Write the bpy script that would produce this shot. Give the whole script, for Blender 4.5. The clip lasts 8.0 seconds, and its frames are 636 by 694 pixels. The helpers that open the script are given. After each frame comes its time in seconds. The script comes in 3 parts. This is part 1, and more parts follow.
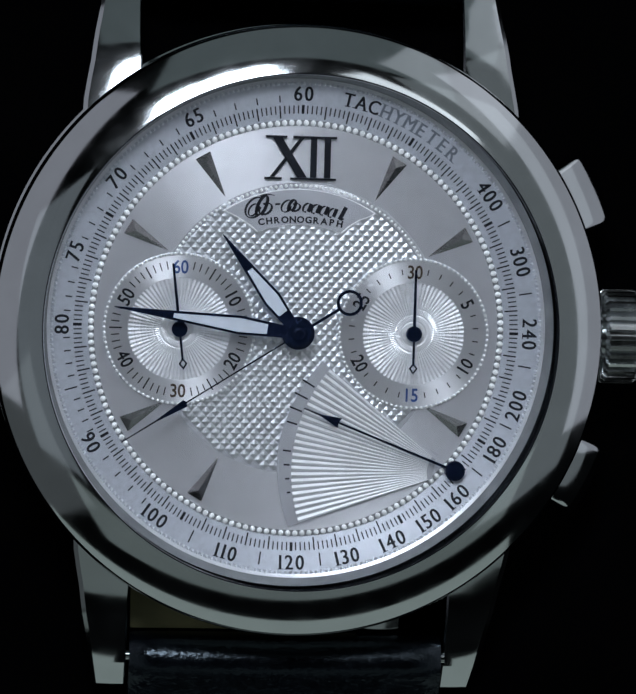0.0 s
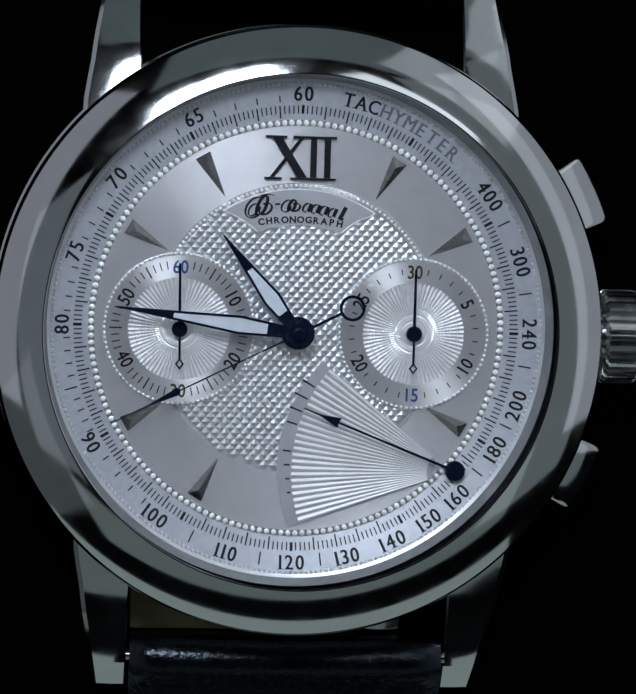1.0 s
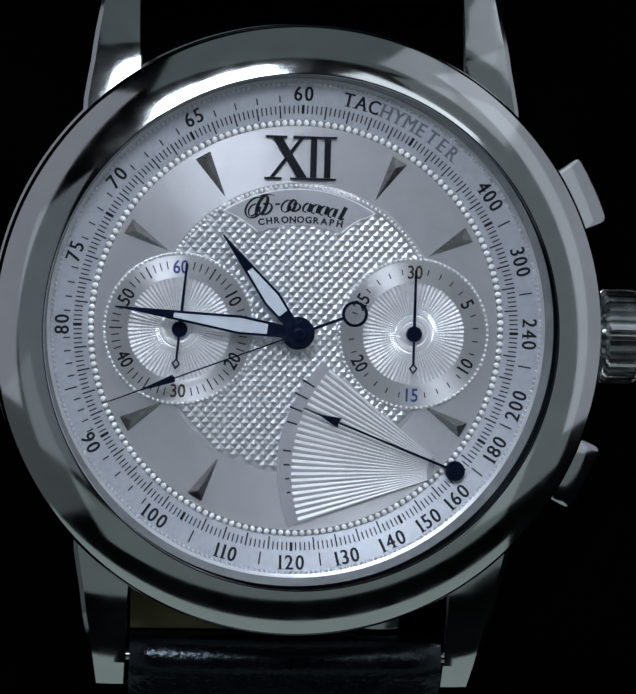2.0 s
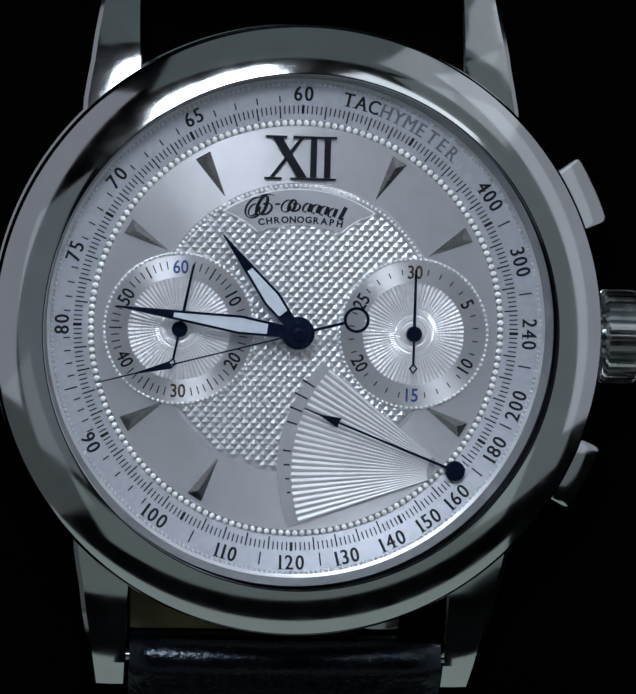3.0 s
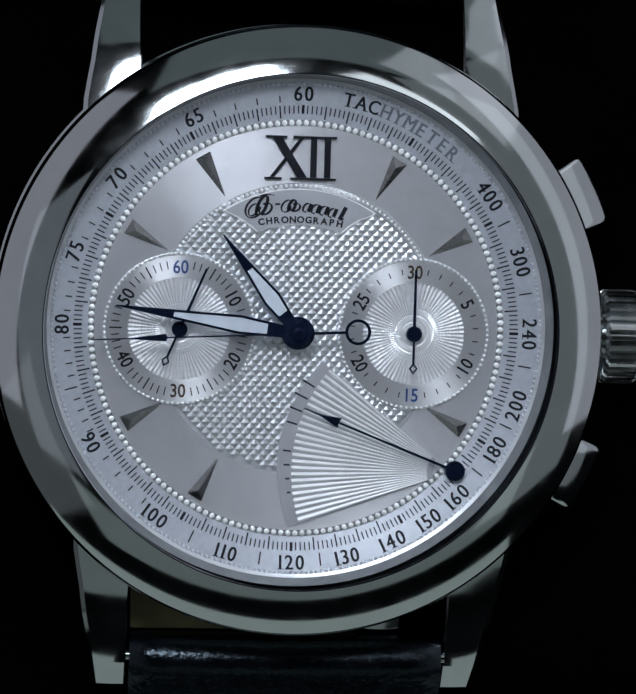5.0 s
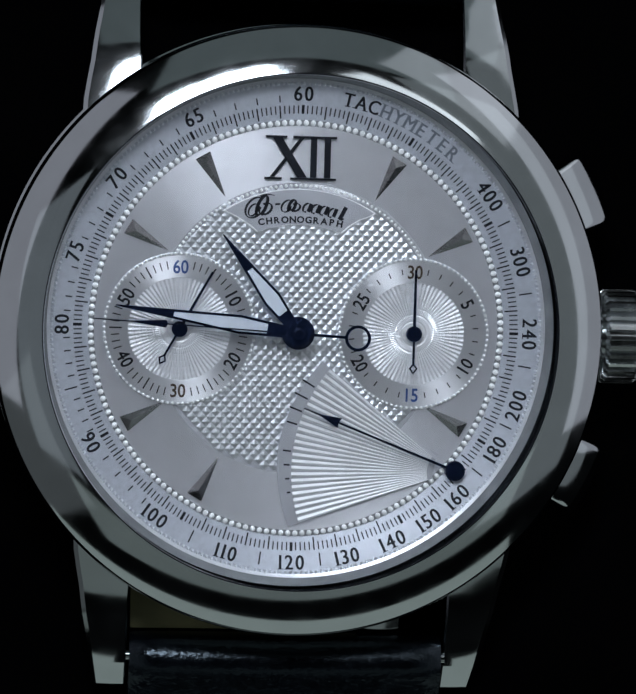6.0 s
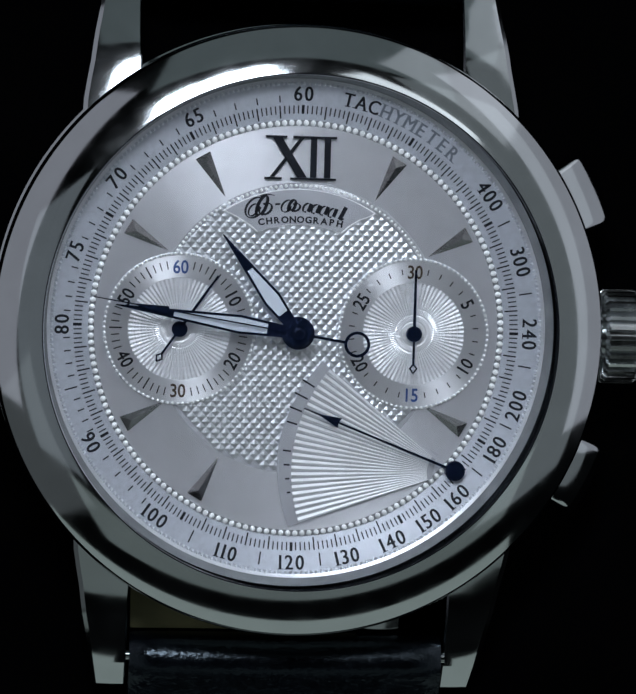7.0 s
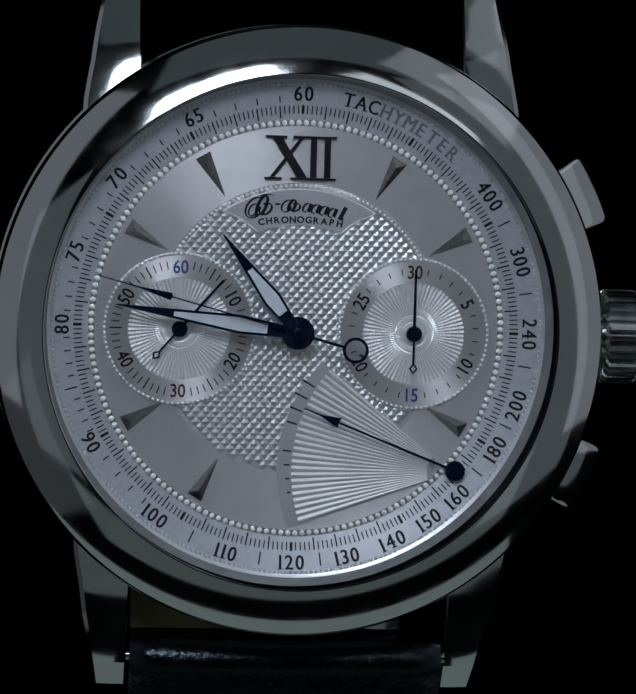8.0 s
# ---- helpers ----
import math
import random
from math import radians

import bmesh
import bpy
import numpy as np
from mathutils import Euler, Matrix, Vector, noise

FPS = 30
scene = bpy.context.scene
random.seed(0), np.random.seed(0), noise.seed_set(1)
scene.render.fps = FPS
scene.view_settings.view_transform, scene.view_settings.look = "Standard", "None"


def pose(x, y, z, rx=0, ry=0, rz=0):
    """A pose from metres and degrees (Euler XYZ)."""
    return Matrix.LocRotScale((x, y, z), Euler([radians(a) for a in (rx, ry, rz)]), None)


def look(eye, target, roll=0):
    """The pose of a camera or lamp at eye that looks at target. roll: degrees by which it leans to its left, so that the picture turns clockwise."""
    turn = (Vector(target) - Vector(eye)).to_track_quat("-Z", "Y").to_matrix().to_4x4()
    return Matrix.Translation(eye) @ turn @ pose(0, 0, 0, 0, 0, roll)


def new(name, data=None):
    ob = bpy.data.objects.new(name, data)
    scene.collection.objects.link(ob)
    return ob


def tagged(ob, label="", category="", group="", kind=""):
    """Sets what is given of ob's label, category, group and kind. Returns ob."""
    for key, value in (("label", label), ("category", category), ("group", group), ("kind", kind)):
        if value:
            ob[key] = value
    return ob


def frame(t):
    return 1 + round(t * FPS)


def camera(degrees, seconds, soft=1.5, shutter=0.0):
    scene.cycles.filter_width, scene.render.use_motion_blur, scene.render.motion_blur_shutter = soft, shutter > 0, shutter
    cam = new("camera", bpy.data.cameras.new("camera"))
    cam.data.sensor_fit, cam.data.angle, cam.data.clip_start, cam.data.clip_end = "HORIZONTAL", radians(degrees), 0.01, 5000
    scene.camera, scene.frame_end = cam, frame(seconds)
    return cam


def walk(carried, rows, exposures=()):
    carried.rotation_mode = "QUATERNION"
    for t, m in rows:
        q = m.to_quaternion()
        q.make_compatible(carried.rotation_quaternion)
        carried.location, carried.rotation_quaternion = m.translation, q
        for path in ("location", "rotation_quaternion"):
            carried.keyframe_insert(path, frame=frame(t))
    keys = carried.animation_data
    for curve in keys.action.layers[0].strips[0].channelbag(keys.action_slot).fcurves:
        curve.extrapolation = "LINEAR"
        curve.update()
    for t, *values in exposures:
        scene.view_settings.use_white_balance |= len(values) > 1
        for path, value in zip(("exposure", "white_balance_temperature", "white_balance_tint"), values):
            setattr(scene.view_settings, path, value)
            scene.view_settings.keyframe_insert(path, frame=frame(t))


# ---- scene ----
# A chronograph wrist watch lies on black cloth; the dial faces straight up.
# Small sizes are written in millimetres and scaled by MM.
MM = 0.001
BASE = 8.0          # height of the dial above the cloth, mm

# ---- camera ----
cam = camera(12.0, 8.0, soft=1.9)
VIEW = pose(-19.41 * MM, 12.98 * MM, (210.81 + BASE) * MM, -4.0, -5.563, 1.616)
walk(cam, [(0.0, VIEW), (8.0, VIEW)], exposures=[(0.0, 0.0), (7.1, 0.0), (7.5, -0.32), (8.0, -0.70)])

# ---- world and lamps ----
world = bpy.data.worlds.new("studio_dark")
scene.world = world
world.use_nodes = True
world.node_tree.nodes["Background"].inputs[0].default_value = (0.35, 0.45, 0.5, 1)
world.node_tree.nodes["Background"].inputs[1].default_value = 0.02


def softbox(name, eye, target, wide, high, watts, colour):
    data = bpy.data.lights.new(name, "AREA")
    data.shape, data.size, data.size_y, data.energy, data.color = "RECTANGLE", wide, high, watts, colour
    ob = new(name, data)
    ob.matrix_world = look(eye, target)
    return ob


AIM = (0, 0, BASE * MM)
softbox("softbox_key", (-0.040, 0.146, 0.244), AIM, 0.085, 0.05, 0.226, (0.86, 0.94, 1.04))
softbox("softbox_key_small", (0.100, 0.140, 0.264), AIM, 0.10, 0.04, 0.015, (0.88, 0.95, 1.0))
softbox("softbox_side", (-0.300, 0.095, 0.142), AIM, 0.44, 0.235, 0.094, (0.89, 0.92, 1.04))
softbox("softbox_side_dim", (-0.232, -0.02, 0.315), AIM, 0.30, 0.17, 0.025, (0.84, 0.95, 1.04))
softbox("softbox_corner", (-0.27, -0.16, 0.179), AIM, 0.17, 0.31, 0.013, (0.86, 0.96, 1.0))
softbox("softbox_right_low", (0.325, 0.105, 0.120), AIM, 0.50, 0.23, 0.118, (0.89, 0.93, 1.04))
softbox("softbox_right_high", (0.26, 0.04, 0.256), AIM, 0.50, 0.25, 0.062, (0.84, 0.95, 1.0))
softbox("softbox_low", (0.0, -0.33, 0.085), AIM, 0.70, 0.14, 0.084, (0.84, 1.0, 0.96))
softbox("softbox_back_right", (0.215, 0.275, 0.150), AIM, 0.17, 0.27, 0.038, (0.88, 0.93, 1.0))
softbox("softbox_low_high", (0.03, -0.218, 0.320), AIM, 0.50, 0.134, 0.031, (0.84, 1.0, 0.98))
softbox("softbox_back", (0.03, 0.34, 0.200), AIM, 0.40, 0.25, 0.034, (0.80, 0.98, 1.02))


# ---- materials ----
def material(name, base, rough=0.5, metal=0.0, grain=0.0, grain_scale=1500.0, tone=0.0, tone_scale=300.0,
             rough_vary=0.0, aniso=0.0, turn=0.25, coat=0.0, stretch=(1, 1, 1), rays=0):
    """A principled material with mottling of colour and roughness and a fine bump."""
    m = bpy.data.materials.new(name)
    m.use_nodes = True
    nt = m.node_tree
    b = nt.nodes["Principled BSDF"]
    b.inputs["Base Color"].default_value = (*base, 1)
    b.inputs["Roughness"].default_value = rough
    b.inputs["Metallic"].default_value = metal
    b.inputs["Coat Weight"].default_value = coat
    co = nt.nodes.new("ShaderNodeTexCoord")
    mp = nt.nodes.new("ShaderNodeMapping")
    mp.inputs["Scale"].default_value = stretch
    nt.links.new(co.outputs["Object"], mp.inputs["Vector"])
    if tone:
        n = nt.nodes.new("ShaderNodeTexNoise")
        n.inputs["Scale"].default_value, n.inputs["Detail"].default_value = tone_scale, 4
        nt.links.new(mp.outputs[0], n.inputs["Vector"])
        r = nt.nodes.new("ShaderNodeMapRange")
        r.inputs["From Min"].default_value, r.inputs["From Max"].default_value = 0.3, 0.7
        r.inputs["To Min"].default_value, r.inputs["To Max"].default_value = 1 - tone, 1 + tone
        nt.links.new(n.outputs["Fac"], r.inputs["Value"])
        mul = nt.nodes.new("ShaderNodeVectorMath")
        mul.operation = "SCALE"
        mul.inputs[0].default_value = base
        nt.links.new(r.outputs[0], mul.inputs["Scale"])
        nt.links.new(mul.outputs[0], b.inputs["Base Color"])
    if rough_vary:
        n = nt.nodes.new("ShaderNodeTexNoise")
        n.inputs["Scale"].default_value, n.inputs["Detail"].default_value = tone_scale * 2, 5
        nt.links.new(mp.outputs[0], n.inputs["Vector"])
        r = nt.nodes.new("ShaderNodeMapRange")
        r.inputs["From Min"].default_value, r.inputs["From Max"].default_value = 0.3, 0.7
        r.inputs["To Min"].default_value, r.inputs["To Max"].default_value = max(0.02, rough - rough_vary), rough + rough_vary
        nt.links.new(n.outputs["Fac"], r.inputs["Value"])
        nt.links.new(r.outputs[0], b.inputs["Roughness"])
    if grain:
        n = nt.nodes.new("ShaderNodeTexNoise")
        n.inputs["Scale"].default_value, n.inputs["Detail"].default_value = grain_scale, 3
        nt.links.new(mp.outputs[0], n.inputs["Vector"])
        bp = nt.nodes.new("ShaderNodeBump")
        bp.inputs["Strength"].default_value, bp.inputs["Distance"].default_value = grain, 0.00005
        nt.links.new(n.outputs["Fac"], bp.inputs["Height"])
        nt.links.new(bp.outputs[0], b.inputs["Normal"])
    if rays:
        # fine lines that run out from the object's centre
        g = nt.nodes.new("ShaderNodeTexGradient")
        g.gradient_type = "RADIAL"
        nt.links.new(co.outputs["Object"], g.inputs["Vector"])
        mu = nt.nodes.new("ShaderNodeMath")
        mu.operation, mu.inputs[1].default_value = "MULTIPLY", rays * 2 * math.pi
        nt.links.new(g.outputs["Fac"], mu.inputs[0])
        si = nt.nodes.new("ShaderNodeMath")
        si.operation = "SINE"
        nt.links.new(mu.outputs[0], si.inputs[0])
        b2 = nt.nodes.new("ShaderNodeBump")
        b2.inputs["Strength"].default_value, b2.inputs["Distance"].default_value = 0.15, 0.00001
        nt.links.new(si.outputs[0], b2.inputs["Height"])
        if grain:
            nt.links.new(bp.outputs[0], b2.inputs["Normal"])
        nt.links.new(b2.outputs[0], b.inputs["Normal"])
    if aniso:
        b.inputs["Anisotropic"].default_value = aniso
        b.inputs["Anisotropic Rotation"].default_value = turn
        tg = nt.nodes.new("ShaderNodeTangent")
        tg.direction_type, tg.axis = "RADIAL", "Z"
        nt.links.new(tg.outputs[0], b.inputs["Tangent"])
    return m


STEEL = material("polished_steel", (0.60, 0.63, 0.65), 0.085, 1.0, rough_vary=0.03, tone=0.05)
STEEL_BRUSHED = material("brushed_steel", (0.62, 0.64, 0.65), 0.22, 1.0, grain=0.05, grain_scale=1500, rough_vary=0.06, tone=0.05)
SILVER = material("silvered_dial", (0.70, 0.71, 0.75), 0.32, 0.75, grain=0.15, grain_scale=3500, tone=0.03, tone_scale=900, aniso=0.92)
SUNRAY = material("sunray_dial", (0.70, 0.71, 0.76), 0.31, 0.64, grain=0.2, grain_scale=4000, tone=0.04, tone_scale=900, aniso=0.9, rays=540)
SILVER_RING = material("silvered_chapter", (0.54, 0.57, 0.64), 0.42, 0.52, grain=0.4, grain_scale=4000, tone=0.08, tone_scale=2500, aniso=0.5)
SILVER_RELIEF = material("silvered_relief", (0.73, 0.75, 0.80), 0.31, 0.86, grain=0.08, grain_scale=3000, tone=0.05, tone_scale=800)
SILVER_PLAQUE = material("satin_plaque", (0.42, 0.43, 0.47), 0.45, 0.35, grain=0.15, grain_scale=4000, tone=0.05, tone_scale=800)
GROOVE = material("dark_groove", (0.25, 0.265, 0.28), 0.5, 0.5, grain=0.2, grain_scale=3000, tone=0.1, tone_scale=900)
SILVER_TURNED = material("engine_turned_silver", (0.80, 0.81, 0.85), 0.42, 0.60, grain=0.08, grain_scale=3000, tone=0.05, tone_scale=800)
SILVER_RIB = material("silvered_rib", (0.86, 0.87, 0.90), 0.36, 0.68, grain=0.1, grain_scale=3000, tone=0.05, tone_scale=800)
BEAD = material("bright_bead", (0.94, 0.95, 0.97), 0.3, 0.08, tone=0.03, tone_scale=900)
WEDGE = material("faceted_marker", (0.38, 0.38, 0.39), 0.17, 1.0, grain=0.05, grain_scale=2500, tone=0.05, tone_scale=700)
INK = material("black_print", (0.008, 0.010, 0.016), 0.4, tone=0.2, tone_scale=2000)
INK.node_tree.nodes["Principled BSDF"].inputs["Specular IOR Level"].default_value = 0.22
INK_BLUE = material("blue_print", (0.016, 0.06, 0.22), 0.45, tone=0.2, tone_scale=2000)
INK_BROWN = material("brown_black_print", (0.04, 0.022, 0.010), 0.45, tone=0.2, tone_scale=2000)
# lighter ink: the crystal's reflection over the print is put into its colour
INK_HAZED = material("hazed_print", (0.16, 0.18, 0.22), 0.45, tone=0.2, tone_scale=2000)
BLUED = material("blued_steel", (0.007, 0.015, 0.045), 0.24, 0.6, grain=0.05, tone=0.2, tone_scale=1200)
LUME = material("white_lume", (0.56, 0.61, 0.70), 0.55, grain=0.2, grain_scale=3000, tone=0.05, tone_scale=1200)
LEATHER = material("black_leather", (0.002, 0.003, 0.005), 0.2, grain=1.0, grain_scale=2400, tone=0.3, tone_scale=400, rough_vary=0.08)
LEATHER.node_tree.nodes["Principled BSDF"].inputs["Specular Tint"].default_value = (0.7, 0.86, 1.0, 1)
LINING = material("olive_leather_lining", (0.2, 0.19, 0.09), 0.6, grain=0.5, grain_scale=1500, tone=0.25, tone_scale=250)
CLOTH = material("black_velvet", (0.0015, 0.0015, 0.0018), 0.95, grain=0.4, grain_scale=600, tone=0.3, tone_scale=60)
CLOTH.node_tree.nodes["Principled BSDF"].inputs["Specular IOR Level"].default_value = 0.0
WALL = material("dark_studio_paint", (0.02, 0.022, 0.024), 0.9, tone=0.1, tone_scale=4)
GLASS = material("sapphire_crystal", (1, 1, 1), 0.0)
GLASS.node_tree.nodes["Principled BSDF"].inputs["Transmission Weight"].default_value = 1.0
GLASS.node_tree.nodes["Principled BSDF"].inputs["IOR"].default_value = 1.45


# ---- mesh helpers ----
def part(name, bm, mat, parent, label="", at=(0, 0, 0), rz=0.0, sharp=32.0, unit=MM):
    """Links a bmesh, drawn in millimetres, as one mesh object under its thing or part."""
    bmesh.ops.recalc_face_normals(bm, faces=bm.faces)
    bm.transform(Matrix.Scale(unit, 4))
    me = bpy.data.meshes.new(name)
    bm.to_mesh(me)
    bm.free()
    me.materials.append(mat)
    me.shade_smooth()
    me.set_sharp_from_angle(angle=radians(sharp))
    return place(name, me, parent, label, at, rz)


def place(name, me, parent, label="", at=(0, 0, 0), rz=0.0):
    ob = new(name, me)
    ob.parent = parent
    ob.matrix_basis = pose(at[0] * MM, at[1] * MM, at[2] * MM, 0, 0, rz)
    if label:
        tagged(ob, label)
    return ob


def clock(r, azimuth):
    """A point of the dial from its radius and its angle clockwise from twelve."""
    a = radians(azimuth)
    return r * math.sin(a), r * math.cos(a)


def revolve(profile, n=192, closed=False, turn=(0.0, 360.0)):
    """Turns a profile of (radius, height) about the upright axis."""
    bm = bmesh.new()
    full = abs(turn[1] - turn[0] - 360) < 1e-6
    rings = []
    for i in range(n if full else n + 1):
        az = turn[0] + (turn[1] - turn[0]) * i / n
        rings.append([bm.verts.new((*clock(r, az), z)) for r, z in profile])
    m = len(profile)
    for i in range(n):
        a, b = rings[i], rings[(i + 1) % len(rings)]
        for j in range(m if closed else m - 1):
            bm.faces.new((a[j], a[(j + 1) % m], b[(j + 1) % m], b[j]))
    if not full and closed:
        bm.faces.new(rings[0])
        bm.faces.new(rings[-1])
    return bm


def smooth_curve(points, steps=5):
    """Catmull-Rom through profile points."""
    out = []
    for i in range(len(points) - 1):
        p = [Vector(points[max(0, min(len(points) - 1, i + k))]) for k in (-1, 0, 1, 2)]
        for s in range(steps):
            t = s / steps
            v = 0.5 * (2 * p[1] + (p[2] - p[0]) * t + (2 * p[0] - 5 * p[1] + 4 * p[2] - p[3]) * t * t
                       + (3 * p[1] - p[0] - 3 * p[2] + p[3]) * t ** 3)
            out.append((v.x, v.y))
    return out + [tuple(points[-1])]


def slab(outline, z0, z1, bm=None):
    """An upright prism over an outline."""
    bm = bm or bmesh.new()
    low = [bm.verts.new((x, y, z0)) for x, y in outline]
    top = [bm.verts.new((x, y, z1)) for x, y in outline]
    bm.faces.new(low[::-1])
    bm.faces.new(top)
    for i in range(len(outline)):
        k = (i + 1) % len(outline)
        bm.faces.new((low[i], low[k], top[k], top[i]))
    return bm


def annulus(r0, r1, z0, z1, n=192):
    return revolve([(r0, z0), (r1, z0), (r1, z1), (r0, z1)], n, True)


def disc(r, z0, z1, n=64, bevel=0.0):
    return slab([clock(r, 360 * i / n) for i in range(n)], z0, z1) if not bevel else capped(
        [(r, z0), (r, z1 - bevel), (r - bevel, z1)], n)


def capped(profile, n=48):
    """A turned solid, closed above and below."""
    bm = revolve(profile, n)
    bm.verts.ensure_lookup_table()
    m = len(profile)
    bm.faces.new([bm.verts[i * m] for i in range(n)])
    bm.faces.new([bm.verts[i * m + m - 1] for i in range(n)])
    return bm


def glyph(text, size, depth, bold):
    """A flat-lying text mesh, its box centred."""
    cu = bpy.data.curves.new("lettering", "FONT")
    cu.body, cu.align_x, cu.align_y = text, "CENTER", "CENTER"
    cu.size, cu.extrude, cu.resolution_u = size / 0.7 * MM, depth * MM * 0.5, 3
    cu.offset = bold * MM
    ob = bpy.data.objects.new("lettering", cu)
    me = bpy.data.meshes.new_from_object(ob)
    bpy.data.objects.remove(ob)
    bpy.data.curves.remove(cu)
    return me


def letters(text, size, depth=0.02, squeeze=1.0):
    """A plain text mesh, centred, with capitals of the given height in millimetres."""
    me = glyph(text, size, depth, 0.022)
    xs = [v.co.x for v in me.vertices]
    ys = [v.co.y for v in me.vertices]
    cx, cy = (min(xs) + max(xs)) / 2, (min(ys) + max(ys)) / 2
    for v in me.vertices:
        v.co.x, v.co.y = (v.co.x - cx) * squeeze, v.co.y - cy
    return me


# where a character has serifs: share of its width, and foot (0) or head (1)
SERIFS = {"1": ((0.76, 0),), "4": ((0.74, 0),), "T": ((0.5, 0),), "A": ((0.04, 0), (0.96, 0)), "H": ((0.1, 0), (0.9, 0), (0.1, 1), (0.9, 1)),
          "Y": ((0.5, 0), (0.06, 1), (0.94, 1)), "M": ((0.08, 0), (0.92, 0), (0.08, 1), (0.92, 1)), "E": ((0.15, 0), (0.15, 1)), "R": ((0.15, 0), (0.94, 0), (0.12, 1))}


def serif_letters(text, size, depth=0.02, squeeze=1.0):
    """Printed characters with stout uprights, thin cross strokes and serifs."""
    bm = bmesh.new()
    x, gap, thick = 0.0, 0.15 * size * MM, 0.026 * size * MM
    for ch in text:
        me = glyph(ch, size, depth, 0.006)
        xs = [v.co.x for v in me.vertices]
        ys = [v.co.y for v in me.vertices]
        x0, x1, y0, y1 = min(xs), max(xs), min(ys), max(ys)
        wide = (x1 - x0) * squeeze
        pad = 0.07 * size * MM if ch == "1" else 0.0
        x += pad
        for shift, lift in ((-thick, 0.0), (0.0, 0.003), (thick, 0.006)):
            k = len(bm.verts)
            bm.from_mesh(me)
            bm.verts.ensure_lookup_table()
            for v in bm.verts[k:]:
                v.co.x = x + thick + (v.co.x - x0) * squeeze + shift
                v.co.y -= (y0 + y1) / 2
                v.co.z += lift * MM
        bpy.data.meshes.remove(me)
        for share, head in SERIFS.get(ch, ()):
            c, half, h = x + thick + wide * share, 0.19 * size * MM, 0.06 * size * MM
            y = (y1 - y0) / 2 - h if head else -(y1 - y0) / 2
            slab([(c - half, y), (c + half, y), (c + half, y + h), (c - half, y + h)], -depth * MM * 0.5, depth * MM * 0.5 + 0.009 * MM, bm)
        x += wide + 2 * thick + gap + pad
    for v in bm.verts:
        v.co.x -= (x - gap) / 2
    me = bpy.data.meshes.new("lettering")
    bm.to_mesh(me)
    bm.free()
    return me


def write(text, size, mat, parent, x, y, z, rz=0.0, name="numeral", label="", squeeze=1.0, serif=False):
    me = (serif_letters if serif else letters)(text, size, squeeze=squeeze)
    me.materials.append(mat)
    me.name = name
    return place(name, me, parent, label, (x, y, z), rz)


def ring_writing(text, azimuth, r, size, mat, parent, z, centre=(0, 0), name="numeral", squeeze=1.0, label="", tilt=0.0, serif=False):
    """Writing round a scale: feet inward above, feet outward below."""
    x, y = clock(r, azimuth)
    flip = 180 if 95 < azimuth % 360 < 265 else 0
    ob = write(text, size, mat, parent, centre[0] + x, centre[1] + y, z, -azimuth + flip, name, label, squeeze, serif)
    if tilt:
        ob.matrix_basis = pose((centre[0] + x) * MM, (centre[1] + y) * MM, z * MM, -tilt if flip else tilt, 0, -azimuth + flip)
    return ob


def bar(x0, x1, y0, y1, z0, z1):
    return slab([(x0, y0), (x1, y0), (x1, y1), (x0, y1)], z0, z1)


SLOPE = 0.21        # rise of the chapter ring towards its edge
TILT = math.degrees(math.atan(SLOPE))


def rise(r):
    return SLOPE * (r - 14.5)


def marks(name, angles, r0, r1, width, mat, parent, z, centre=(0, 0), height=0.02, sloped=False):
    """Printed strokes on a round scale; one mesh, one object a stroke."""
    bm = bar(-width / 2, width / 2, r0, r1, 0, height)
    if sloped:
        for v in bm.verts:
            v.co.z += rise(v.co.y)
    first = None
    for a in angles:
        if first is None:
            first = part(name, bm, mat, parent, "", (*centre, z), -a)
        else:
            place(name, first.data, parent, "", (*centre, z), -a)


# ---- setting ----
def setting():
    w, h = 0.5, 0.7
    bm = bmesh.new()
    bmesh.ops.create_grid(bm, x_segments=60, y_segments=60, size=w)
    for v in bm.verts:
        d = v.co.xy.length
        v.co.z = 0.0 if d < 0.09 else 0.003 * min(1, (d - 0.09) * 8) * noise.noise(v.co * 9)
    cloth = part("ground", bm, CLOTH, None, "matt black velvet cloth laid out flat under the watch", unit=1.0)
    tagged(cloth, category="cloth", kind="structure")
    for name, sx, sy in (("wall_north", 0, 1), ("wall_south", 0, -1), ("wall_east", 1, 0), ("wall_west", -1, 0)):
        bm = bmesh.new()
        bmesh.ops.create_cube(bm, size=1)
        bm.transform(Matrix.LocRotScale((sx * (w + 0.01), sy * (w + 0.01), h / 2 - 0.01), None,
                                        (0.02 if sx else 2 * w + 0.04, 0.02 if sy else 2 * w, h + 0.02)))
        tagged(part(name, bm, WALL, None, "plain black wall of the photo box", unit=1.0), category="wall", kind="structure")
    bm = bmesh.new()
    bmesh.ops.create_cube(bm, size=1)
    bm.transform(Matrix.LocRotScale((0, 0, h + 0.01), None, (2 * w + 0.04, 2 * w + 0.04, 0.02)))
    tagged(part("ceiling", bm, WALL, None, "plain black top of the photo box", unit=1.0), category="ceiling", kind="structure")


setting()

# ---- the watch: case ----
watch = new("wrist_watch")
tagged(watch, "steel chronograph watch, silver dial, black leather strap, on black cloth", "watch")
watch.matrix_basis = pose(0, 0, 0)


CASE_AT = (0.22, -0.2)      # the case sits a hair off the dial's centre


def grp(name, bm, mat, parent, label="", z=0.0, **more):
    """A part at dial height."""
    return part(name, bm, mat, parent, label, (*CASE_AT, BASE + z), **more)


